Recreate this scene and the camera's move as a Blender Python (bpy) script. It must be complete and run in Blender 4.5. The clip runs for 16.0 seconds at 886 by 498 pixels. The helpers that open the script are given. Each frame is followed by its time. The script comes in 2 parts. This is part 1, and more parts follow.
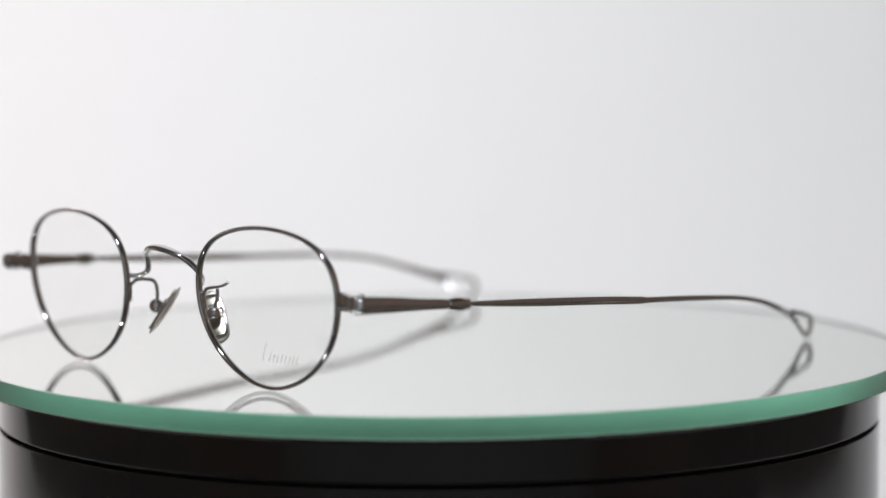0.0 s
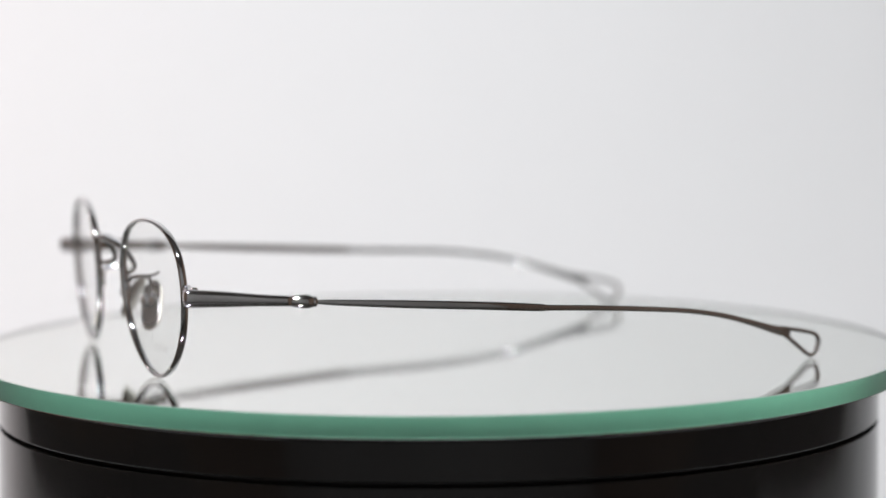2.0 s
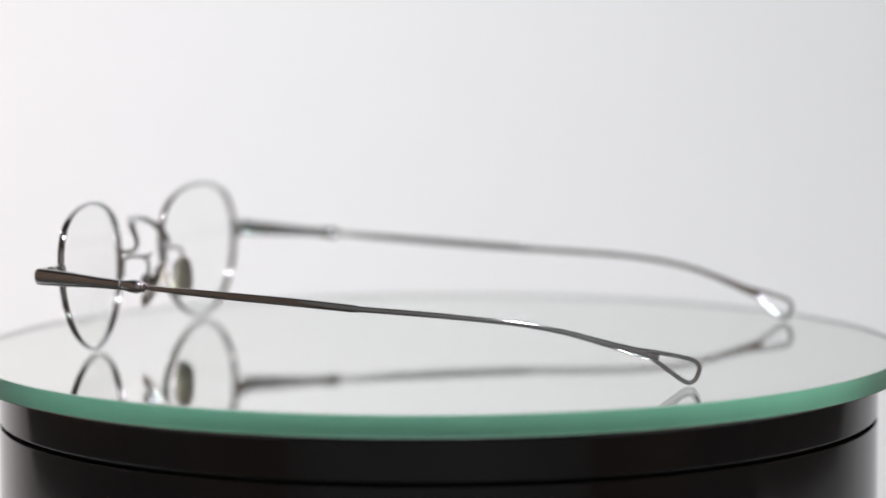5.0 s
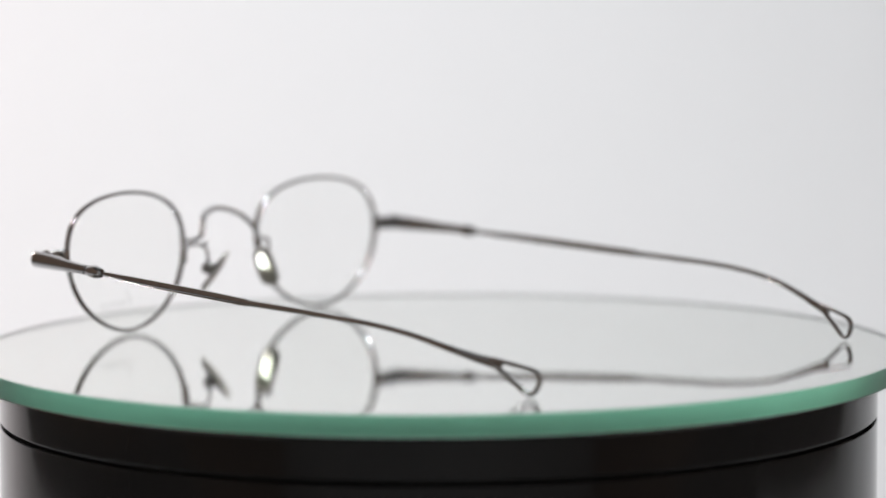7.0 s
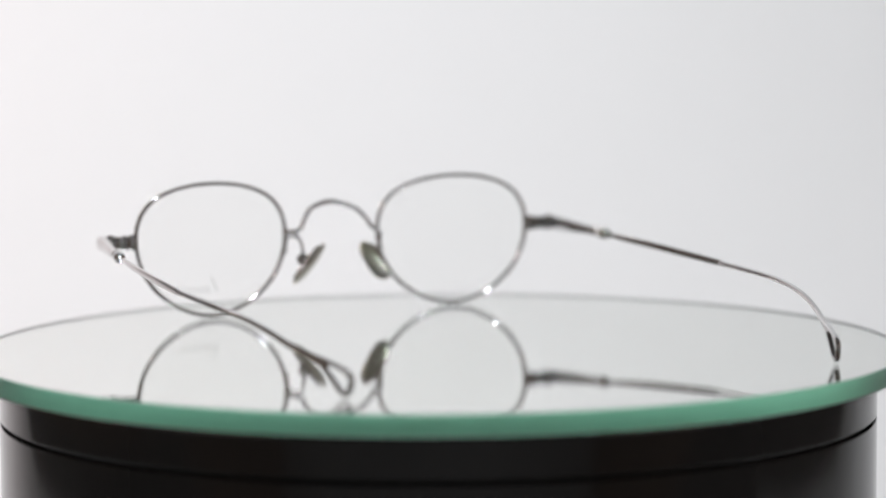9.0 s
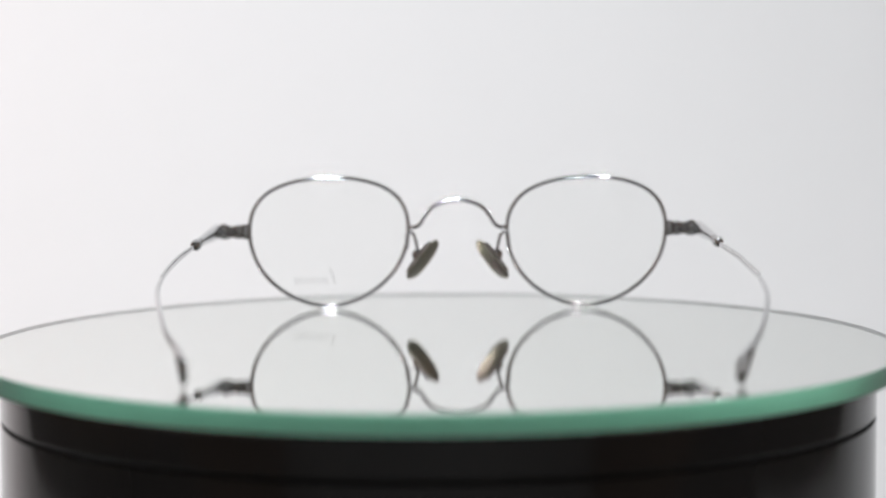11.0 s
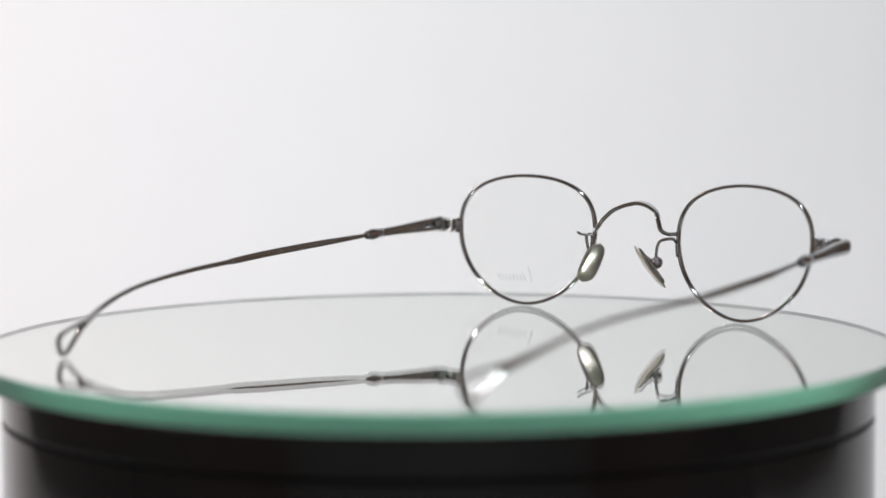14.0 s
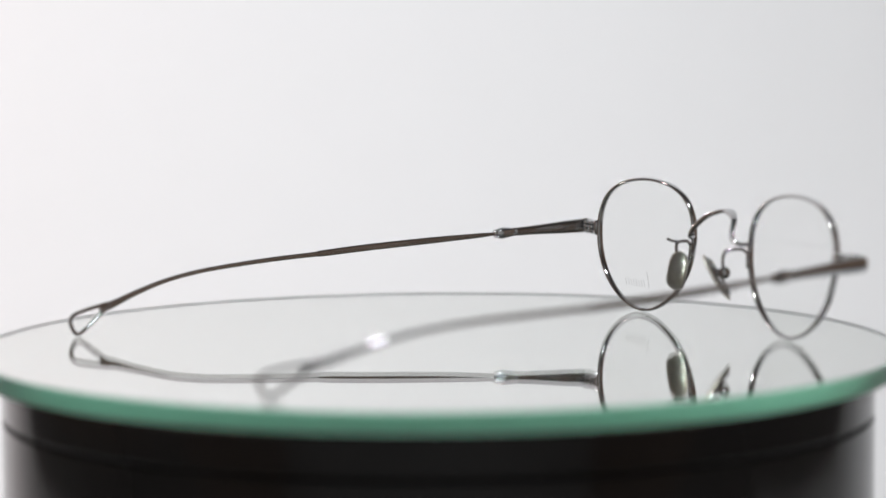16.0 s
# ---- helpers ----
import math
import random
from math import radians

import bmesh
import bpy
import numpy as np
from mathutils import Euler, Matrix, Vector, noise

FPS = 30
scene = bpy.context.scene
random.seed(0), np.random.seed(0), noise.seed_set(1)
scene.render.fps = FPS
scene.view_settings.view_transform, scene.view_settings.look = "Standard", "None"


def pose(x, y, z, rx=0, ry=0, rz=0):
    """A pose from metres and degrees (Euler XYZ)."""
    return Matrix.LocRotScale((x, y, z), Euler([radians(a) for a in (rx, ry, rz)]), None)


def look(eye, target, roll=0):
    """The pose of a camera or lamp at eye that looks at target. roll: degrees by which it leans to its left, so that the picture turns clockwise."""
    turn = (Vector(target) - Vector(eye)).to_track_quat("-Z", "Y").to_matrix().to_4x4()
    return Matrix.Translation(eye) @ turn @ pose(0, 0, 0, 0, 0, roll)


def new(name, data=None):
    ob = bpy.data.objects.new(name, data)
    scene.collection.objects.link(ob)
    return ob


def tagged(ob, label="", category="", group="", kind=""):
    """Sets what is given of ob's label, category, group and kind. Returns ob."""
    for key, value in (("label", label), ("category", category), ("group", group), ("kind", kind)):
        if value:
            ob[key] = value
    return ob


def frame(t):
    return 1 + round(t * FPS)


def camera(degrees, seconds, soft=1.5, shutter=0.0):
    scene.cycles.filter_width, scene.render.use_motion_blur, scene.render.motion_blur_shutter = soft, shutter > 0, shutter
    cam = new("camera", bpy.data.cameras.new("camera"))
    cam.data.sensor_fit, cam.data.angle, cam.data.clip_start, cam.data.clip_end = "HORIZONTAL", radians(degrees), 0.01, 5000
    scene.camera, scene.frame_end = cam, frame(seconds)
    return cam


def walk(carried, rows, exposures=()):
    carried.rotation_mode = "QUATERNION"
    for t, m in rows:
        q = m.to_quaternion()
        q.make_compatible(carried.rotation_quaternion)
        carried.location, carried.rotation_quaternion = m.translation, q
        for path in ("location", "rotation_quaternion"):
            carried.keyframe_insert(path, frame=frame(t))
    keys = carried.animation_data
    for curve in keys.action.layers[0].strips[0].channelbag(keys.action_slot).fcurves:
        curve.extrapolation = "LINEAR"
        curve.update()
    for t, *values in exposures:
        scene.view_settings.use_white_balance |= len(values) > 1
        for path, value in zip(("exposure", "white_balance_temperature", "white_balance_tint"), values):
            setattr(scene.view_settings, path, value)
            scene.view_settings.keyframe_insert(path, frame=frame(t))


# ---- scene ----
# Eyeglasses turning on a round mirror; lengths of the small things are written in millimetres and scaled by MM.
MM = 0.001
cam = camera(17.987, 16.0, soft=1.5)
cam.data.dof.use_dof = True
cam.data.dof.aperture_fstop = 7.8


def aim(distance):
    eye = Vector((0, -distance, 0.08494))
    way = Vector((math.sin(radians(0.129)), math.cos(radians(0.129)), -math.tan(radians(5.399))))
    return look(eye, eye + way, -0.347)


walk(cam, [(0, aim(0.6565)), (4, aim(0.6584)), (8, aim(0.6596)), (12, aim(0.6610)), (16, aim(0.6627))], exposures=[(0, 3.94), (16, 3.94)])

# ---- light ----
world = bpy.data.worlds.new("world")
scene.world = world
world.use_nodes = True
world.node_tree.nodes["Background"].inputs["Color"].default_value = (0.5, 0.47, 0.45, 1)
world.node_tree.nodes["Background"].inputs["Strength"].default_value = 0.0065


def area_lamp(name, eye, target, size, watts, color):
    data = bpy.data.lights.new(name, "AREA")
    data.shape, data.size, data.energy, data.color = "DISK", size, watts, color
    ob = new(name, data)
    ob.matrix_world = look(eye, target)
    return ob


area_lamp("ceiling_lamp", (0, -0.80, 1.74), (0, -0.72, 0), 0.16, 1.66, (0.93, 0.972, 1.0))
# unseen fill added to brighten the paper, turned away from the glasses
area_lamp("backdrop_fill", (-0.06, 0.16, 0.40), (-0.03, 0.64, 0.37), 0.22, 0.083, (0.90, 0.965, 1.0))
area_lamp("side_lamp", (-0.52, 0.28, 0.33), (-0.32, 0.64, 0.12), 0.08, 0.078, (1.0, 0.84, 0.82))


# ---- materials ----
def material(name, color, rough=0.5, metal=0.0, noise_scale=200.0, vary=0.08, bump=0.0, rough_vary=0.1, coat=0.0):
    """A principled material whose colour and gloss vary at two scales."""
    m = bpy.data.materials.new(name)
    m.use_nodes = True
    n, l = m.node_tree.nodes, m.node_tree.links
    b = n["Principled BSDF"]
    b.inputs["Metallic"].default_value = metal
    b.inputs["Coat Weight"].default_value = coat
    pos = n.new("ShaderNodeTexCoord")
    fine, broad = n.new("ShaderNodeTexNoise"), n.new("ShaderNodeTexNoise")
    fine.inputs["Scale"].default_value, broad.inputs["Scale"].default_value = noise_scale, noise_scale / 12
    fine.inputs["Detail"].default_value = 6
    for t in (fine, broad):
        l.new(pos.outputs["Object"], t.inputs["Vector"])
    both = n.new("ShaderNodeMath")
    both.operation = "ADD"
    l.new(fine.outputs["Fac"], both.inputs[0])
    l.new(broad.outputs["Fac"], both.inputs[1])
    tone = n.new("ShaderNodeMapRange")
    tone.inputs["From Min"].default_value, tone.inputs["From Max"].default_value = 0.6, 1.4
    tone.inputs["To Min"].default_value, tone.inputs["To Max"].default_value = 1 - vary, 1 + vary
    l.new(both.outputs[0], tone.inputs["Value"])
    mul = n.new("ShaderNodeVectorMath")
    mul.operation = "SCALE"
    mul.inputs[0].default_value = color
    l.new(tone.outputs[0], mul.inputs["Scale"])
    l.new(mul.outputs[0], b.inputs["Base Color"])
    gloss = n.new("ShaderNodeMapRange")
    gloss.inputs["From Min"].default_value, gloss.inputs["From Max"].default_value = 0.6, 1.4
    gloss.inputs["To Min"].default_value, gloss.inputs["To Max"].default_value = rough * (1 - rough_vary), rough * (1 + rough_vary)
    l.new(both.outputs[0], gloss.inputs["Value"])
    l.new(gloss.outputs[0], b.inputs["Roughness"])
    if bump:
        bu = n.new("ShaderNodeBump")
        bu.inputs["Strength"].default_value, bu.inputs["Distance"].default_value = bump, 0.0004
        l.new(fine.outputs["Fac"], bu.inputs["Height"])
        l.new(bu.outputs[0], b.inputs["Normal"])
    return m


STEEL = material("antique_silver", (0.55, 0.55, 0.555), 0.08, 1.0, 900, 0.10, 0.0, 0.4)
SATIN = material("satin_titanium", (0.58, 0.555, 0.50), 0.33, 1.0, 900, 0.06, 0.0, 0.2)
BLACK = material("black_gloss", (0.018, 0.0175, 0.0185), 0.08, 0.0, 35, 0.15, 0.12, 0.4)
SEAL = material("black_rubber", (0.01, 0.01, 0.01), 0.6, 0.0, 300, 0.1)
PAPER = material("white_paper", (0.80, 0.795, 0.80), 0.85, 0.0, 30, 0.012, 0.05)
PLASTER = material("grey_plaster", (0.74, 0.735, 0.73), 0.9, 0.0, 12, 0.15, 0.1)
PANEL = material("brown_panel", (0.42, 0.30, 0.23), 0.8, 0.0, 12, 0.15, 0.1)
CEILING = material("grey_ceiling", (0.33, 0.325, 0.32), 0.9, 0.0, 12, 0.1, 0.1)
WOOD = material("dark_wood", (0.11, 0.104, 0.10), 0.5, 0.0, 25, 0.3, 0.1)
CHAMFER = material("ground_chamfer", (0.55, 0.66, 0.60), 0.4, 0.0, 200, 0.1)
SILVER = material("mirror_silver", (0.99, 0.995, 0.985), 0.0, 1.0, 20, 0.004, 0.0, 0.0)


def frosted_edge(name, tint):
    """Ground glass: light from inside the plate comes out scattered, with a dull gloss over it."""
    m = bpy.data.materials.new(name)
    m.use_nodes = True
    n, l = m.node_tree.nodes, m.node_tree.links
    n.clear()
    out = n.new("ShaderNodeOutputMaterial")
    bent, dull, gloss, face = n.new("ShaderNodeBsdfRefraction"), n.new("ShaderNodeBsdfDiffuse"), n.new("ShaderNodeBsdfGlossy"), n.new("ShaderNodeFresnel")
    dusty, mix = n.new("ShaderNodeMixShader"), n.new("ShaderNodeMixShader")
    pos, grain, swing, tone = n.new("ShaderNodeTexCoord"), n.new("ShaderNodeTexNoise"), n.new("ShaderNodeMapRange"), n.new("ShaderNodeVectorMath")
    grain.inputs["Scale"].default_value, grain.inputs["Detail"].default_value = 140.0, 5.0
    swing.inputs["To Min"].default_value, swing.inputs["To Max"].default_value = 0.93, 1.03
    tone.operation, tone.inputs[0].default_value = "SCALE", tint[:3]
    l.new(pos.outputs["Object"], grain.inputs["Vector"])
    l.new(grain.outputs["Fac"], swing.inputs["Value"])
    l.new(swing.outputs[0], tone.inputs["Scale"])
    for b in (bent, dull):
        l.new(tone.outputs[0], b.inputs["Color"])
    bent.inputs["Roughness"].default_value, bent.inputs["IOR"].default_value = 0.34, 1.5
    gloss.inputs["Roughness"].default_value, face.inputs["IOR"].default_value = 0.8, 1.5
    dusty.inputs["Fac"].default_value = 0.05
    l.new(bent.outputs[0], dusty.inputs[1])
    l.new(dull.outputs[0], dusty.inputs[2])
    l.new(face.outputs[0], mix.inputs["Fac"])
    l.new(dusty.outputs[0], mix.inputs[1])
    l.new(gloss.outputs[0], mix.inputs[2])
    l.new(mix.outputs[0], out.inputs["Surface"])
    return m


def thin_glass(name, tint, gloss_rough=0.0):
    m = bpy.data.materials.new(name)
    m.use_nodes = True
    n, l = m.node_tree.nodes, m.node_tree.links
    n.clear()
    out, mix = n.new("ShaderNodeOutputMaterial"), n.new("ShaderNodeMixShader")
    clear, gloss, face = n.new("ShaderNodeBsdfTransparent"), n.new("ShaderNodeBsdfGlossy"), n.new("ShaderNodeLayerWeight")
    power, fres = n.new("ShaderNodeMath"), n.new("ShaderNodeMath")
    power.operation, power.inputs[1].default_value = "POWER", 5.0
    fres.operation, fres.inputs[1].default_value, fres.inputs[2].default_value = "MULTIPLY_ADD", 0.35, 0.012
    l.new(face.outputs["Facing"], power.inputs[0])
    l.new(power.outputs[0], fres.inputs[0])
    clear.inputs["Color"].default_value = tint
    gloss.inputs["Roughness"].default_value = gloss_rough
    l.new(fres.outputs[0], mix.inputs["Fac"])
    l.new(clear.outputs[0], mix.inputs[1])
    l.new(gloss.outputs[0], mix.inputs[2])
    l.new(mix.outputs[0], out.inputs["Surface"])
    return m


def sheet_glass(name, tint):
    """The upper face of a glass plate: it bends light and mirrors more towards grazing."""
    m = bpy.data.materials.new(name)
    m.use_nodes = True
    n, l = m.node_tree.nodes, m.node_tree.links
    n.clear()
    out, mix = n.new("ShaderNodeOutputMaterial"), n.new("ShaderNodeMixShader")
    bent, gloss, face = n.new("ShaderNodeBsdfRefraction"), n.new("ShaderNodeBsdfGlossy"), n.new("ShaderNodeLayerWeight")
    bent.inputs["Color"].default_value, bent.inputs["Roughness"].default_value, bent.inputs["IOR"].default_value = tint, 0.0, 1.5
    gloss.inputs["Roughness"].default_value = 0.0
    power, fres = n.new("ShaderNodeMath"), n.new("ShaderNodeMath")
    power.operation, power.inputs[1].default_value = "POWER", 5.0
    fres.operation, fres.inputs[1].default_value, fres.inputs[2].default_value = "MULTIPLY_ADD", 0.96, 0.04
    l.new(face.outputs["Facing"], power.inputs[0])
    l.new(power.outputs[0], fres.inputs[0])
    # from inside, light beyond the critical angle is mirrored whole
    total, beyond, most = n.new("ShaderNodeFresnel"), n.new("ShaderNodeMath"), n.new("ShaderNodeMath")
    total.inputs["IOR"].default_value = 1.5
    beyond.operation, beyond.inputs[1].default_value = "GREATER_THAN", 0.999
    most.operation = "MAXIMUM"
    l.new(total.outputs[0], beyond.inputs[0])
    l.new(beyond.outputs[0], most.inputs[0])
    l.new(fres.outputs[0], most.inputs[1])
    l.new(most.outputs[0], mix.inputs["Fac"])
    l.new(bent.outputs[0], mix.inputs[1])
    l.new(gloss.outputs[0], mix.inputs[2])
    l.new(mix.outputs[0], out.inputs["Surface"])
    return m


def etched():
    m = bpy.data.materials.new("faint_etching")
    m.use_nodes = True
    n, l = m.node_tree.nodes, m.node_tree.links
    n.clear()
    out, mix = n.new("ShaderNodeOutputMaterial"), n.new("ShaderNodeMixShader")
    clear, dull = n.new("ShaderNodeBsdfTransparent"), n.new("ShaderNodeBsdfDiffuse")
    dull.inputs["Color"].default_value = (0.62, 0.62, 0.60, 1)
    mix.inputs["Fac"].default_value = 0.16
    l.new(clear.outputs[0], mix.inputs[1])
    l.new(dull.outputs[0], mix.inputs[2])
    l.new(mix.outputs[0], out.inputs["Surface"])
    return m


GLASS = sheet_glass("plate_glass", (0.99, 1.0, 0.988, 1))
EDGE = frosted_edge("green_glass_edge", (0.60, 1.0, 0.82, 1))
LENS = thin_glass("lens_glass", (0.993, 0.996, 0.993, 1))
ETCH = etched()


# ---- mesh helpers ----
def part(name, bm, mat, parent=None, label="", smooth=True, facing=None):
    me = bpy.data.meshes.new(name)
    bmesh.ops.recalc_face_normals(bm, faces=bm.faces)
    for f in bm.faces:
        f.smooth = smooth
        f.normal_update()
        if facing and f.normal.dot(facing(f.calc_center_median())) < 0:
            f.normal_flip()
    bm.to_mesh(me)
    bm.free()
    me.materials.append(mat)
    ob = new(name, me)
    if parent:
        ob.parent = parent
    if label:
        tagged(ob, label)
    return ob


def spline(keys, steps):
    """A smooth line through rows of numbers (Catmull-Rom)."""
    k = [np.array(r, float) for r in keys]
    k = [2 * k[0] - k[1]] + k + [2 * k[-1] - k[-2]]
    out = []
    for i in range(1, len(k) - 2):
        for s in range(steps):
            t = s / steps
            a, b, c, d = k[i - 1], k[i], k[i + 1], k[i + 2]
            out.append(0.5 * (2 * b + (c - a) * t + (2 * a - 5 * b + 4 * c - d) * t * t + (3 * b - a - 3 * c + d) * t ** 3))
    out.append(k[-2])
    return out


def sweep(bm, rows, up=(0, 0, 1), n=14, closed=False, power=2.0):
    """A rod along rows of x, y, z, half width sideways, half width along up (mm)."""
    pts = [Vector(r[:3]) for r in rows]
    up = Vector(up)
    rings = []
    for i, p in enumerate(pts):
        a = pts[i - 1] if (i or closed) else p
        b = pts[(i + 1) % len(pts)] if (i < len(pts) - 1 or closed) else p
        way = (b - a).normalized()
        side = way.cross(up).normalized()
        top = side.cross(way).normalized()
        ring = []
        for j in range(n):
            w = 2 * math.pi * j / n
            c, s = math.cos(w), math.sin(w)
            c = math.copysign(abs(c) ** (2 / power), c)
            s = math.copysign(abs(s) ** (2 / power), s)
            ring.append(bm.verts.new((p + side * c * rows[i][3] + top * s * rows[i][4]) * MM))
        rings.append(ring)
    m = len(rings)
    for i in range(m if closed else m - 1):
        r, q = rings[i], rings[(i + 1) % m]
        for j in range(n):
            bm.faces.new((r[j], r[(j + 1) % n], q[(j + 1) % n], q[j]))
    if not closed:
        bm.faces.new(rings[0][::-1])
        bm.faces.new(rings[-1])
    return bm


def ellipsoid(bm, centre, radii, turn=None, u=20, v=12):
    r = bmesh.ops.create_uvsphere(bm, u_segments=u, v_segments=v, radius=1)
    m = Matrix.Translation(Vector(centre) * MM) @ (turn or Matrix()) @ Matrix.Diagonal((*[x * MM for x in radii], 1))
    bmesh.ops.transform(bm, matrix=m, verts=r["verts"])
    return bm


def lathe(bm, profile, n=160):
    """A turned body from rows of radius, height (mm)."""
    tight = [profile[0]]
    for (r0, z0), (r1, z1) in zip(profile, profile[1:]):
        d = math.hypot(r1 - r0, z1 - z0)
        if d > 1:
            for f in (0.12 / d, 1 - 0.12 / d):
                tight.append((r0 + (r1 - r0) * f, z0 + (z1 - z0) * f))
        tight.append((r1, z1))
    rings = []
    for r, z in tight:
        if r <= 0:
            rings.append([bm.verts.new((0, 0, z * MM))])
        else:
            rings.append([bm.verts.new((r * MM * math.cos(2 * math.pi * j / n), r * MM * math.sin(2 * math.pi * j / n), z * MM)) for j in range(n)])
    for a, b in zip(rings, rings[1:]):
        for j in range(n):
            k = (j + 1) % n
            if len(a) == 1:
                bm.faces.new((a[0], b[j], b[k]))
            elif len(b) == 1:
                bm.faces.new((a[j], a[k], b[0]))
            else:
                bm.faces.new((a[j], a[k], b[k], b[j]))
    return bm


def box(bm, lo, hi, bevel=0.0):
    """A box between two corners (mm), with rounded edges."""
    lo, hi = Vector(lo), Vector(hi)
    r = bmesh.ops.create_cube(bm, size=1)
    bmesh.ops.transform(bm, matrix=Matrix.Translation((lo + hi) / 2 * MM) @ Matrix.Diagonal((*((hi - lo) * MM), 1)), verts=r["verts"])
    if bevel:
        edges = list({e for v in r["verts"] for e in v.link_edges})
        bmesh.ops.bevel(bm, geom=edges, offset=bevel * MM, segments=3, affect="EDGES")
    return bm


# ---- the room ----
def room():
    t = 0.08
    walls = {
        "wall_south": ((-1.7, -2.2 - t, -0.9), (1.7, -2.2, 1.9)),
        "wall_north": ((-1.7, 1.1, -0.9), (1.7, 1.1 + t, 1.9)),
        "wall_west": ((-1.7 - t, -2.2 - t, -0.9), (-1.7, 1.1 + t, 1.9)),
        "wall_east": ((1.7, -2.2 - t, -0.9), (1.7 + t, 1.1 + t, 1.9)),
        "floor": ((-1.7 - t, -2.2 - t, -0.9 - t), (1.7 + t, 1.1 + t, -0.9)),
        "ceiling": ((-1.7 - t, -2.2 - t, 1.9), (1.7 + t, 1.1 + t, 1.9 + t)),
    }
    for name, (lo, hi) in walls.items():
        bm = box(bmesh.new(), [c / MM for c in lo], [c / MM for c in hi])
        tagged(part(name, bm, {"floor": WOOD, "ceiling": CEILING, "wall_east": PANEL, "wall_west": PANEL, }.get(name, PLASTER), smooth=False), "plain dim " + name.split("_")[0] + " of the studio room", name.split("_")[0], kind="structure")


def table():
    top = new("table")
    part("tabletop", box(bmesh.new(), (-900, -420, -175), (1200, 1000, -143), 4), WOOD, top, smooth=False)
    for x in (-840, 1140):
        for y in (-360, 940):
            part("leg", box(bmesh.new(), (x - 30, y - 30, -900), (x + 30, y + 30, -175), 3), WOOD, top, smooth=False)
    tagged(top, "dark wooden table under the white paper sweep", "table")


def backdrop():
    """A sheet of white paper that lies under the turntable and curves up behind it."""
    line = [(-107, -140)]
    line += [(300, -140)]
    for i in range(1, 25):
        a = radians(90 * i / 24)
        line.append((300 + 340 * math.sin(a), 200 - 340 * math.cos(a)))
    line += [(640, 500), (640, 900), (640, 1300)]
    back = []
    for k, (y, z) in enumerate(line):
        (y0, z0), (y1, z1) = line[max(k - 1, 0)], line[min(k + 1, len(line) - 1)]
        d = math.hypot(y1 - y0, z1 - z0)
        back.append((y + 1.5 * (z1 - z0) / d, z - 1.5 * (y1 - y0) / d))
    ring = line + back[::-1]
    bm = bmesh.new()
    cols = [[bm.verts.new((x * MM, y * MM, z * MM)) for y, z in ring] for x in (-640, -300, 0, 300, 500, 700)]
    n, m = len(ring), len(line)
    for a, b in zip(cols, cols[1:]):
        for k in range(n):
            bm.faces.new((a[k], a[(k + 1) % n], b[(k + 1) % n], b[k]))
    for c in (cols[0], cols[-1]):
        for k in range(m - 1):
            bm.faces.new((c[k], c[k + 1], c[n - 2 - k], c[n - 1 - k]))
    for e in bm.edges:
        if len(e.link_faces) == 2 and e.calc_face_angle(0) > 0.6:
            e.smooth = False
    tagged(part("backdrop", bm, PAPER), "seamless white paper backdrop curving up behind the turntable", "backdrop", kind="structure")


# ---- turntable and mirror ----
def turntable():
    stand = new("turntable")
    part("drum", lathe(bmesh.new(), [(0, -139.5), (100.6, -139.5), (103.2, -138), (103.2, -15.9), (103.1, -15.8), (0, -15.8)]), BLACK, stand, "glossy black drum")
    platter = part("platter", lathe(bmesh.new(), [(0, -14.8), (102.9, -14.8), (103.2, -14.5), (103.2, -6.6), (102.2, -5.6), (0, -5.6)]), BLACK, stand, "glossy black turning platter")
    part("gasket", lathe(bmesh.new(), [(0, -15.79), (101.0, -15.79), (101.0, -14.82), (0, -14.82)]), SEAL, stand)
    part("rubber_mat", lathe(bmesh.new(), [(0, -5.6), (97, -5.6), (97, -4.87), (0, -4.87)]), SEAL, platter)
    tagged(stand, "glossy black round display turntable with a groove below its platter", "turntable")
    stand.location = (0.0002, 0, 0)
    return platter


def mirror():
    disc = new("mirror_disc")
    R, T = 109.3, 4.7
    part("glass_plate", lathe(bmesh.new(), [(0, 0), (R - 0.2, 0)], 256), GLASS, disc, "clear float glass plate", smooth=False, facing=lambda c: Vector((0, 0, 1)))
    part("silver_coating", lathe(bmesh.new(), [(0, -T), (R - 0.2, -T), (R - 0.2, -T - 0.15), (0, -T - 0.15)], 256), SILVER, disc, "silver mirror coating", smooth=False)
    part("ground_edge", lathe(bmesh.new(), [(R, -0.2), (R, -T + 0.2), (R - 0.2, -T)], 256), EDGE, disc, "sea-green ground glass edge", facing=lambda c: Vector((c.x, c.y, 0)))
    part("chamfer", lathe(bmesh.new(), [(R - 0.2, 0), (R, -0.2)], 256), CHAMFER, disc, "grey-green polished chamfer", facing=lambda c: Vector((c.x, c.y, 0.1)))
    tagged(disc, "round mirror with a thick sea-green glass edge", "mirror")
    return disc


# ---- eyeglasses ----
XC = 4.15


def lens_point(side, u, shrink=0.0):
    """A point of the lens outline: u runs round from the outer side over the top."""
    c, s = math.cos(u), math.sin(u)
    a, top, low = 20.85 - shrink, 13.75 - shrink, 20.1 - shrink
    wide = 1 + (0.22 * s * s if s > 0 else -0.10 * s ** 4)
    x, z = a * c * wide, 20.65 + (top if s > 0 else low) * s
    return front_point(side, 33.9 + x, z + (0.026 if side > 0 else -0.009) * x)


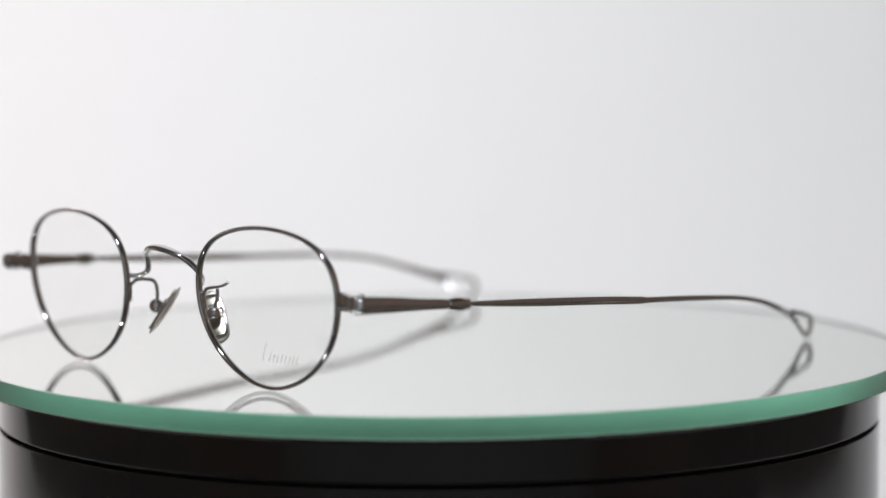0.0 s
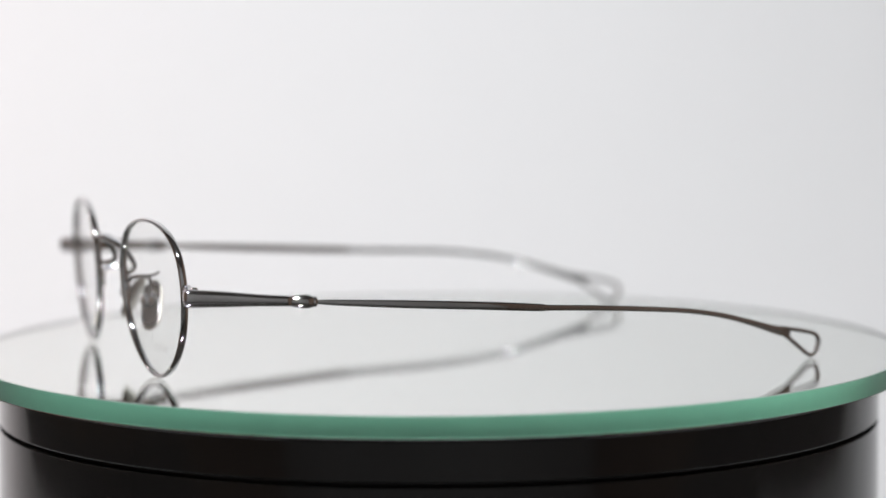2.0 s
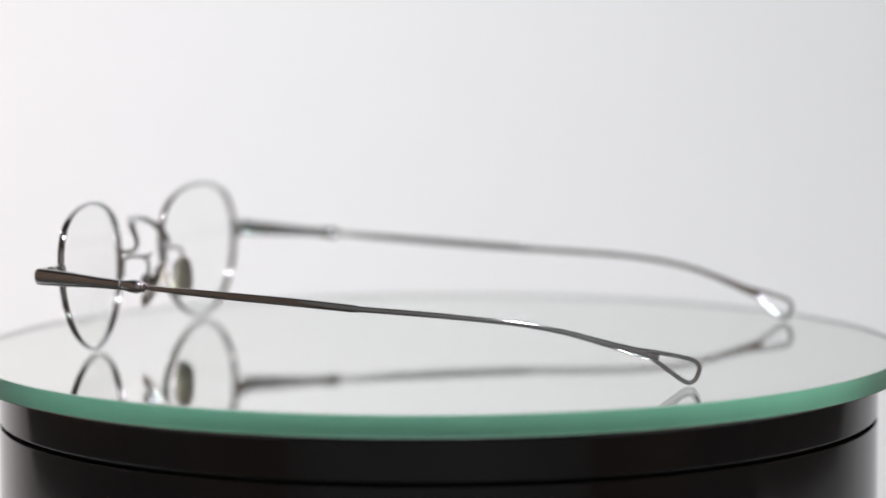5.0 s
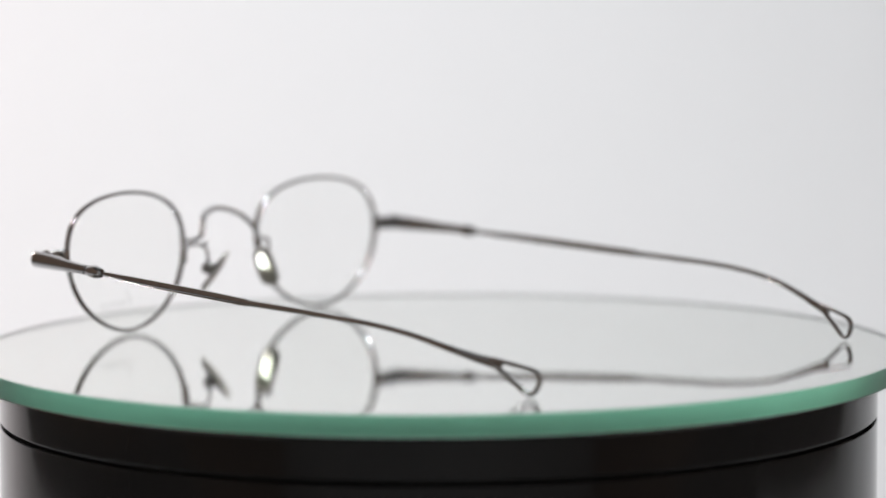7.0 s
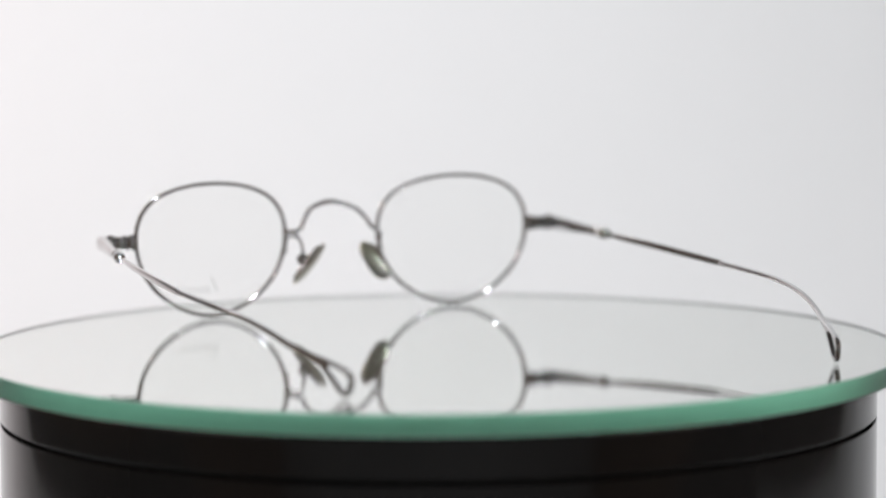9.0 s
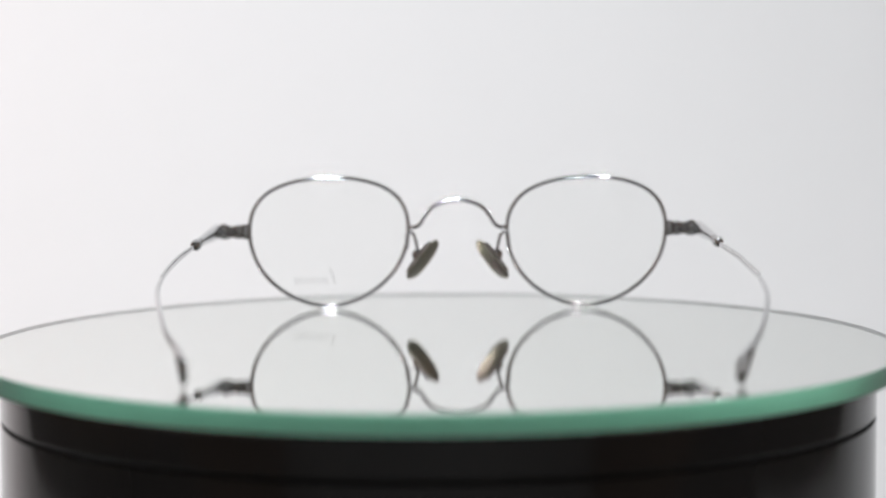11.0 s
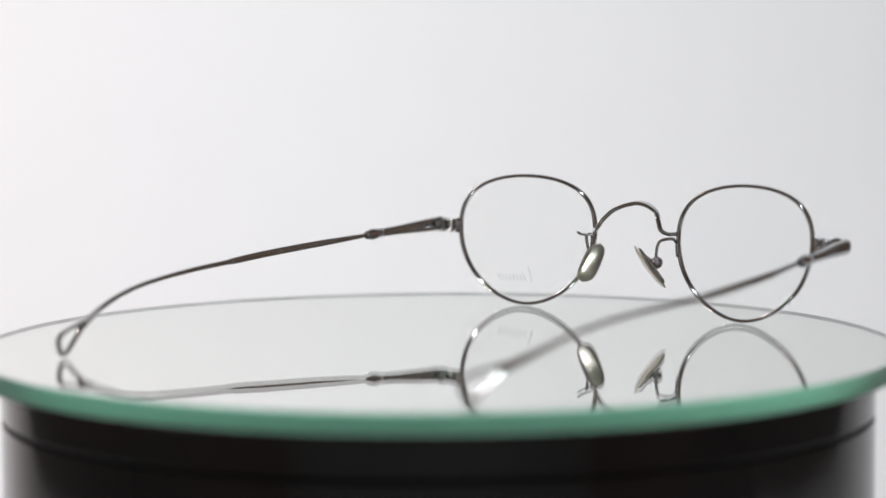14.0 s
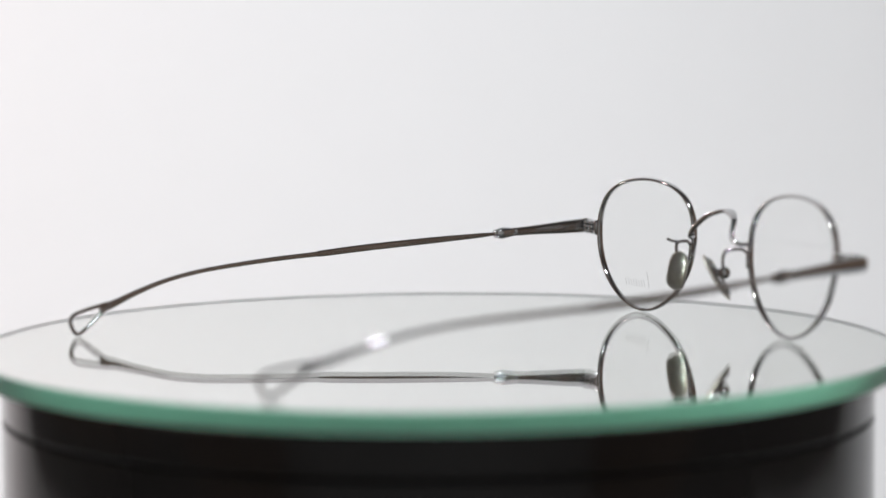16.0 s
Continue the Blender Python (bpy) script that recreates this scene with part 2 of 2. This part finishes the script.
def front_point(side, x, z):
    return (XC + side * x, 77.2 - 0.085 * (x - 12.5) + 0.045 * (z - 18), z)


def eyeglasses():
    g = new("eyeglasses")
    for side in (-1, 1):
        # rim: a groove-backed wire round the lens
        rows = [(*lens_point(side, 2 * math.pi * i / 120), 0.52, 0.82) for i in range(120)]
        rim = part("rim", sweep(bmesh.new(), rows, up=(0, 1, 0), n=16, closed=True, power=2.0), STEEL, g)
        bm = bmesh.new()
        front, back = [], []
        for i in range(96):
            p = Vector(lens_point(side, 2 * math.pi * i / 96, 0.35))
            front.append(bm.verts.new((p + Vector((0, 0.6, 0))) * MM))
            back.append(bm.verts.new((p - Vector((0, 0.6, 0))) * MM))
        bm.faces.new(front)
        bm.faces.new(back[::-1])
        for i in range(96):
            j = (i + 1) % 96
            bm.faces.new((front[i], front[j], back[j], back[i]))
        lens = part("lens", bm, LENS, g, "clear demo lens", smooth=False)
        lens.visible_shadow = False
        if side < 0:
            engraving(lens)
        # rim lock under the bridge joint
        rows = [(*front_point(side, 13.25 + 0.02 * k * k, 19.4 - k * 1.0), 0.55, 0.75) for k in range(5)]
        part("rim_lock", sweep(bmesh.new(), [(r[0], r[1] - 0.5, r[2], r[3], r[4]) for r in rows], up=(0, 1, 0), n=12, power=3), STEEL, g)
        nose_pad(g, side)
        end_piece(g, side)
        temple(g, side)
    half = [(12.9, 76.9, 21.2), (11.3, 75.2, 21.2), (9.8, 74.1, 22.2), (8.4, 74.9, 24.4), (5.8, 77.0, 26.9)]
    keys = [(-x, y, z) for x, y, z in half] + [(0, 78.8, 28.4)] + half[::-1]
    rows = [(XC + r[0], r[1], r[2], 0.5 + 0.14 * math.exp(-(r[0] / 5) ** 2), 0.56 + 0.9 * math.exp(-(r[0] / 5.5) ** 2)) for r in spline(keys, 8)]
    part("bridge", sweep(bmesh.new(), rows, up=(0, 1, 0), n=18, power=3.2), STEEL, g)
    tagged(g, "antique silver wire eyeglasses with clear lenses and unfolded temples", "eyeglasses")
    return g


def engraving(lens):
    """A row of faint plain slanted strokes etched low on one lens, the first one tall."""
    strokes = [[(0.1, 0.0), (0.7, 2.2), (1.5, 4.1)]]
    for k in range(8):
        x = 2.0 + 1.15 * k
        strokes.append([(x, 0.1), (x + 0.3, 1.0), (x + 0.75, 1.9 - 0.15 * (k % 3))])
    bm = bmesh.new()
    for s in strokes:
        rows = []
        for x, z in spline(s, 4):
            p = front_point(-1, 32.4 + x, 6.2 + z)
            rows.append((p[0], p[1] + 0.66, p[2], 0.16, 0.03))
        sweep(bm, rows, up=(0, 1, 0), n=6)
    ob = part("engraving", bm, ETCH, lens, "faint etched strokes")
    ob.visible_shadow = False


def nose_pad(g, side):
    X = lambda x, y, z: (XC + side * x, y, z)
    keys = [X(13.1, 76.0, 19.2), X(12.8, 75.0, 20.0), X(12.3, 72.8, 20.1), X(11.5, 71.2, 19.7), X(11.0, 70.7, 18.4), X(10.6, 70.8, 16.6), X(10.3, 71.2, 15.0)]
    arm = part("nose_pad_arm", sweep(bmesh.new(), [(*r, 0.42, 0.42) for r in spline(keys, 6)], up=(1, 0.3, 0.05), n=10), STEEL, g)
    if side < 0:
        hook = spline([X(12.4, 73.2, 20.1), X(12.5, 71.2, 20.2), X(12.6, 69.9, 20.5), X(12.7, 69.1, 21.0)], 5)
        part("hook", sweep(bmesh.new(), [(*r, 0.5, 0.36) for r in hook], n=10), STEEL, arm)
    part("knob", ellipsoid(bmesh.new(), X(10.35, 71.35, 14.2), (1.6, 1.6, 1.65)), STEEL, arm)
    # pad: a rounded oblong, its long axis running down and outwards, its width splayed backwards
    top, low = Vector(X(5.4, 68.6, 18.4)), Vector(X(13.0, 71.4, 7.9))
    across = Vector((side * 0.74, -0.67, 0))
    axis = (low - top).normalized()
    across = (across - axis * across.dot(axis)).normalized()
    out = across.cross(axis).normalized()
    if out.y < 0:
        out = -out
    rows = []
    for i in range(21):
        f = i / 20
        w = (1 - abs(2 * f - 1) ** 4) ** 0.5
        p = top.lerp(low, f) - out * 0.5 * (1 - (2 * f - 1) ** 2)
        rows.append((*p, max(0.5 * w, 0.18), max((2.3 + 0.3 * f) * w, 0.25)))
    pad = part("nose_pad", sweep(bmesh.new(), rows, up=across, n=18, power=2.6), SATIN, g, "satin grey metal nose pad")
    lip = []
    for i in range(44):
        w = 2 * math.pi * i / 44
        c, s = math.cos(w), math.sin(w)
        c, s = math.copysign(abs(c) ** 0.55, c), math.copysign(abs(s) ** 0.55, s)
        lip.append((*(top.lerp(low, 0.5) + axis * 5.2 * c + across * 2.05 * s + out * 0.42), 0.36, 0.34))
    part("lip", sweep(bmesh.new(), lip, up=out, n=8, closed=True), STEEL, pad, "polished raised rim")
    bm = bmesh.new()
    sweep(bm, [(*(top.lerp(low, 0.40) + out * d), 1.15, 1.35) for d in (0.1, 0.7, 1.1)], up=axis, n=14, power=4)
    part("pad_box", bm, STEEL, pad)
    sweep_pin = sweep(bmesh.new(), [(*(top.lerp(low, 0.40) + out * 1.0 + across * d), 0.3, 0.3) for d in (-1.9, 0, 1.9)], up=axis, n=10)
    part("pin", sweep_pin, STEEL, pad)


def end_piece(g, side):
    X = lambda x, y, z, a, b: (XC + side * x, y, z, a, b)
    dz = 0.35 if side > 0 else -0.2
    rows = spline([X(55.0, 73.3, 20.6 + dz, 1.0, 2.0), X(56.0, 73.4, 20.6 + dz, 1.0, 2.0), X(56.6, 73.5, 20.6 + dz, 0.85, 1.75), X(57.8, 73.6, 20.55 + dz, 1.15, 1.9), X(59.2, 73.9, 20.52 + dz, 0.95, 1.5), X(60.6, 74.1, 20.5 + dz, 1.2, 1.95), X(62.3, 74.3, 20.45 + dz, 1.15, 1.95)], 4)
    ep = part("end_piece", sweep(bmesh.new(), rows, n=16, power=4.5), STEEL, g)
    for k, x in enumerate((57.4, 60.2)):
        for step in (-1.05, 0.0, 1.05):
            part("hinge_knuckle", ellipsoid(bmesh.new(), (XC + side * x, 72.6 + 0.2 * k, 20.65 + dz + step), (0.95, 0.8, 0.6), u=12, v=8), STEEL, ep)
    part("screw", lathe(bmesh.new(), [(0, 0.5), (0.55, 0.45), (0.75, 0.2), (0.75, 0), (0, 0)], 20), STEEL, ep).matrix_local = pose((XC + side * 61.6) * MM, 73.2 * MM, (22.2 + dz) * MM)


def temple(g, side):
    X = lambda x, y, z, a, b: (XC + side * x, y, z, a, b)
    dz = 0.35 if side > 0 else 0.0
    rows = spline([X(63.1, 75.8, 20.4 + dz, 0.75, 1.3), X(63.25, 75.4, 20.4 + dz, 1.2, 1.8), X(63.45, 74.2, 20.35 + dz, 1.4, 1.92), X(64.2, 68, 20.05 + dz, 1.28, 1.72),
                   X(65.4, 60, 19.6 + dz, 1.1, 1.3), X(66.2, 53.6, 19.25 + dz, 1.0, 1.12)], 6)
    arm = part("temple", sweep(bmesh.new(), rows, n=18, power=2.5), STEEL, g, "tapered silver temple arm")
    rows = [X(66.15 + 0.09 * k, 54.0 - 0.85 * k, 19.27 - 0.055 * k + dz, w, w * 1.06) for k, w in enumerate((1.0, 1.14, 1.3, 1.42, 1.46, 1.38, 1.05, 0.55))]
    part("bead", sweep(bmesh.new(), rows, n=18), STEEL, arm, "polished barrel bead")
    part("bead_ring", sweep(bmesh.new(), [X(66.66 + 0.08 * k, 49.2 - 0.5 * k, 18.96 + dz, w, w) for k, w in enumerate((0.95, 1.2, 1.0))], n=18), STEEL, arm)
    if side < 0:
        bend = [(68.5, 30, 17.85), (69.3, 12, 16.8), (69.4, -0.5, 15.9), (69.3, -3, 15.75), (68.7, -15, 15.1), (67.5, -27, 14.2), (66.0, -37, 13.2), (64.4, -46, 11.6), (62.6, -54, 9.4), (60.1, -60.5, 7.4), (58.9, -63.8, 6.6), (58.5, -65.4, 6.2)]
        slope = 0.25
    else:
        bend = [(69.5, 30, 17.9), (71.1, 12, 16.7), (71.9, -0.5, 15.95), (71.9, -3, 15.8), (71.7, -15, 15.3), (71.3, -27, 14.7), (70.5, -37, 13.7), (69.2, -46, 12.1), (67.5, -54, 9.7), (65.4, -60.5, 7.5), (64.4, -63.8, 6.6), (63.8, -65.4, 6.2)]
        slope = 0.36
    girth = [(0.5, 0.88), (0.5, 0.92), (0.5, 0.85), (0.55, 0.68), (0.62, 0.66), (0.62, 0.62), (0.6, 0.6), (0.55, 0.62), (0.5, 0.72), (0.5, 0.95), (0.46, 1.2), (0.36, 1.0)]
    line = [(66.7, 48.6, 18.95 + dz, 0.35, 0.42), (67.2, 44, 18.65 + dz * 0.8, 0.45, 0.66)] + [(*p, *w) for p, w in zip(bend, girth)]
    rows = [(XC + side * r[0], *r[1:]) for r in spline(line, 6)]
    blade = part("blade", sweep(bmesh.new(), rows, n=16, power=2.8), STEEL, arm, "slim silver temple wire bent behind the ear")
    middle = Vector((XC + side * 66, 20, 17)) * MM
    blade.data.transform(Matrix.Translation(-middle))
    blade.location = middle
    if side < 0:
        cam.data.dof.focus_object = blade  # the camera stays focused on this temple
    loop = [(-63.2, 7.55), (-66.5, 6.95), (-70.0, 6.25), (-72.5, 5.5), (-73.6, 4.3), (-73.5, 2.9), (-72.7, 1.3), (-71.6, 0.75), (-70.3, 1.2), (-68.0, 2.9), (-65.6, 4.75), (-63.4, 6.3), (-62.5, 7.0)]
    ring = []
    closed = loop + loop[:1]
    for y, z in spline(closed, 5)[:-1]:
        x = bend[-2][0] + (y + 63.8) * slope
        ring.append((XC + side * x, y, z - 0.1, 0.5, 0.62))
    part("tip_loop", sweep(bmesh.new(), ring, up=(1, 0.0, 0), n=12, closed=True, power=2.6), STEEL, arm, "open teardrop loop at the temple end")


room()
table()
backdrop()
platter = turntable()
disc = mirror()
glasses = eyeglasses()

TURN = [(0, 132.38), (1, 120.74), (2, 109.01), (3, 97.19), (4, 85.26), (5, 73.23), (6, 61.09), (7, 48.83), (8, 36.48), (9, 24.04), (10, 11.54),
        (11, -1.02), (12, -13.60), (13, -26.17), (14, -38.71), (15, -51.16), (16, -63.49)]


def motions():
    for thing in (platter, disc, glasses):
        walk(thing, [(t, pose(0, 0, 0, 0, 0, a)) for t, a in TURN])


motions()
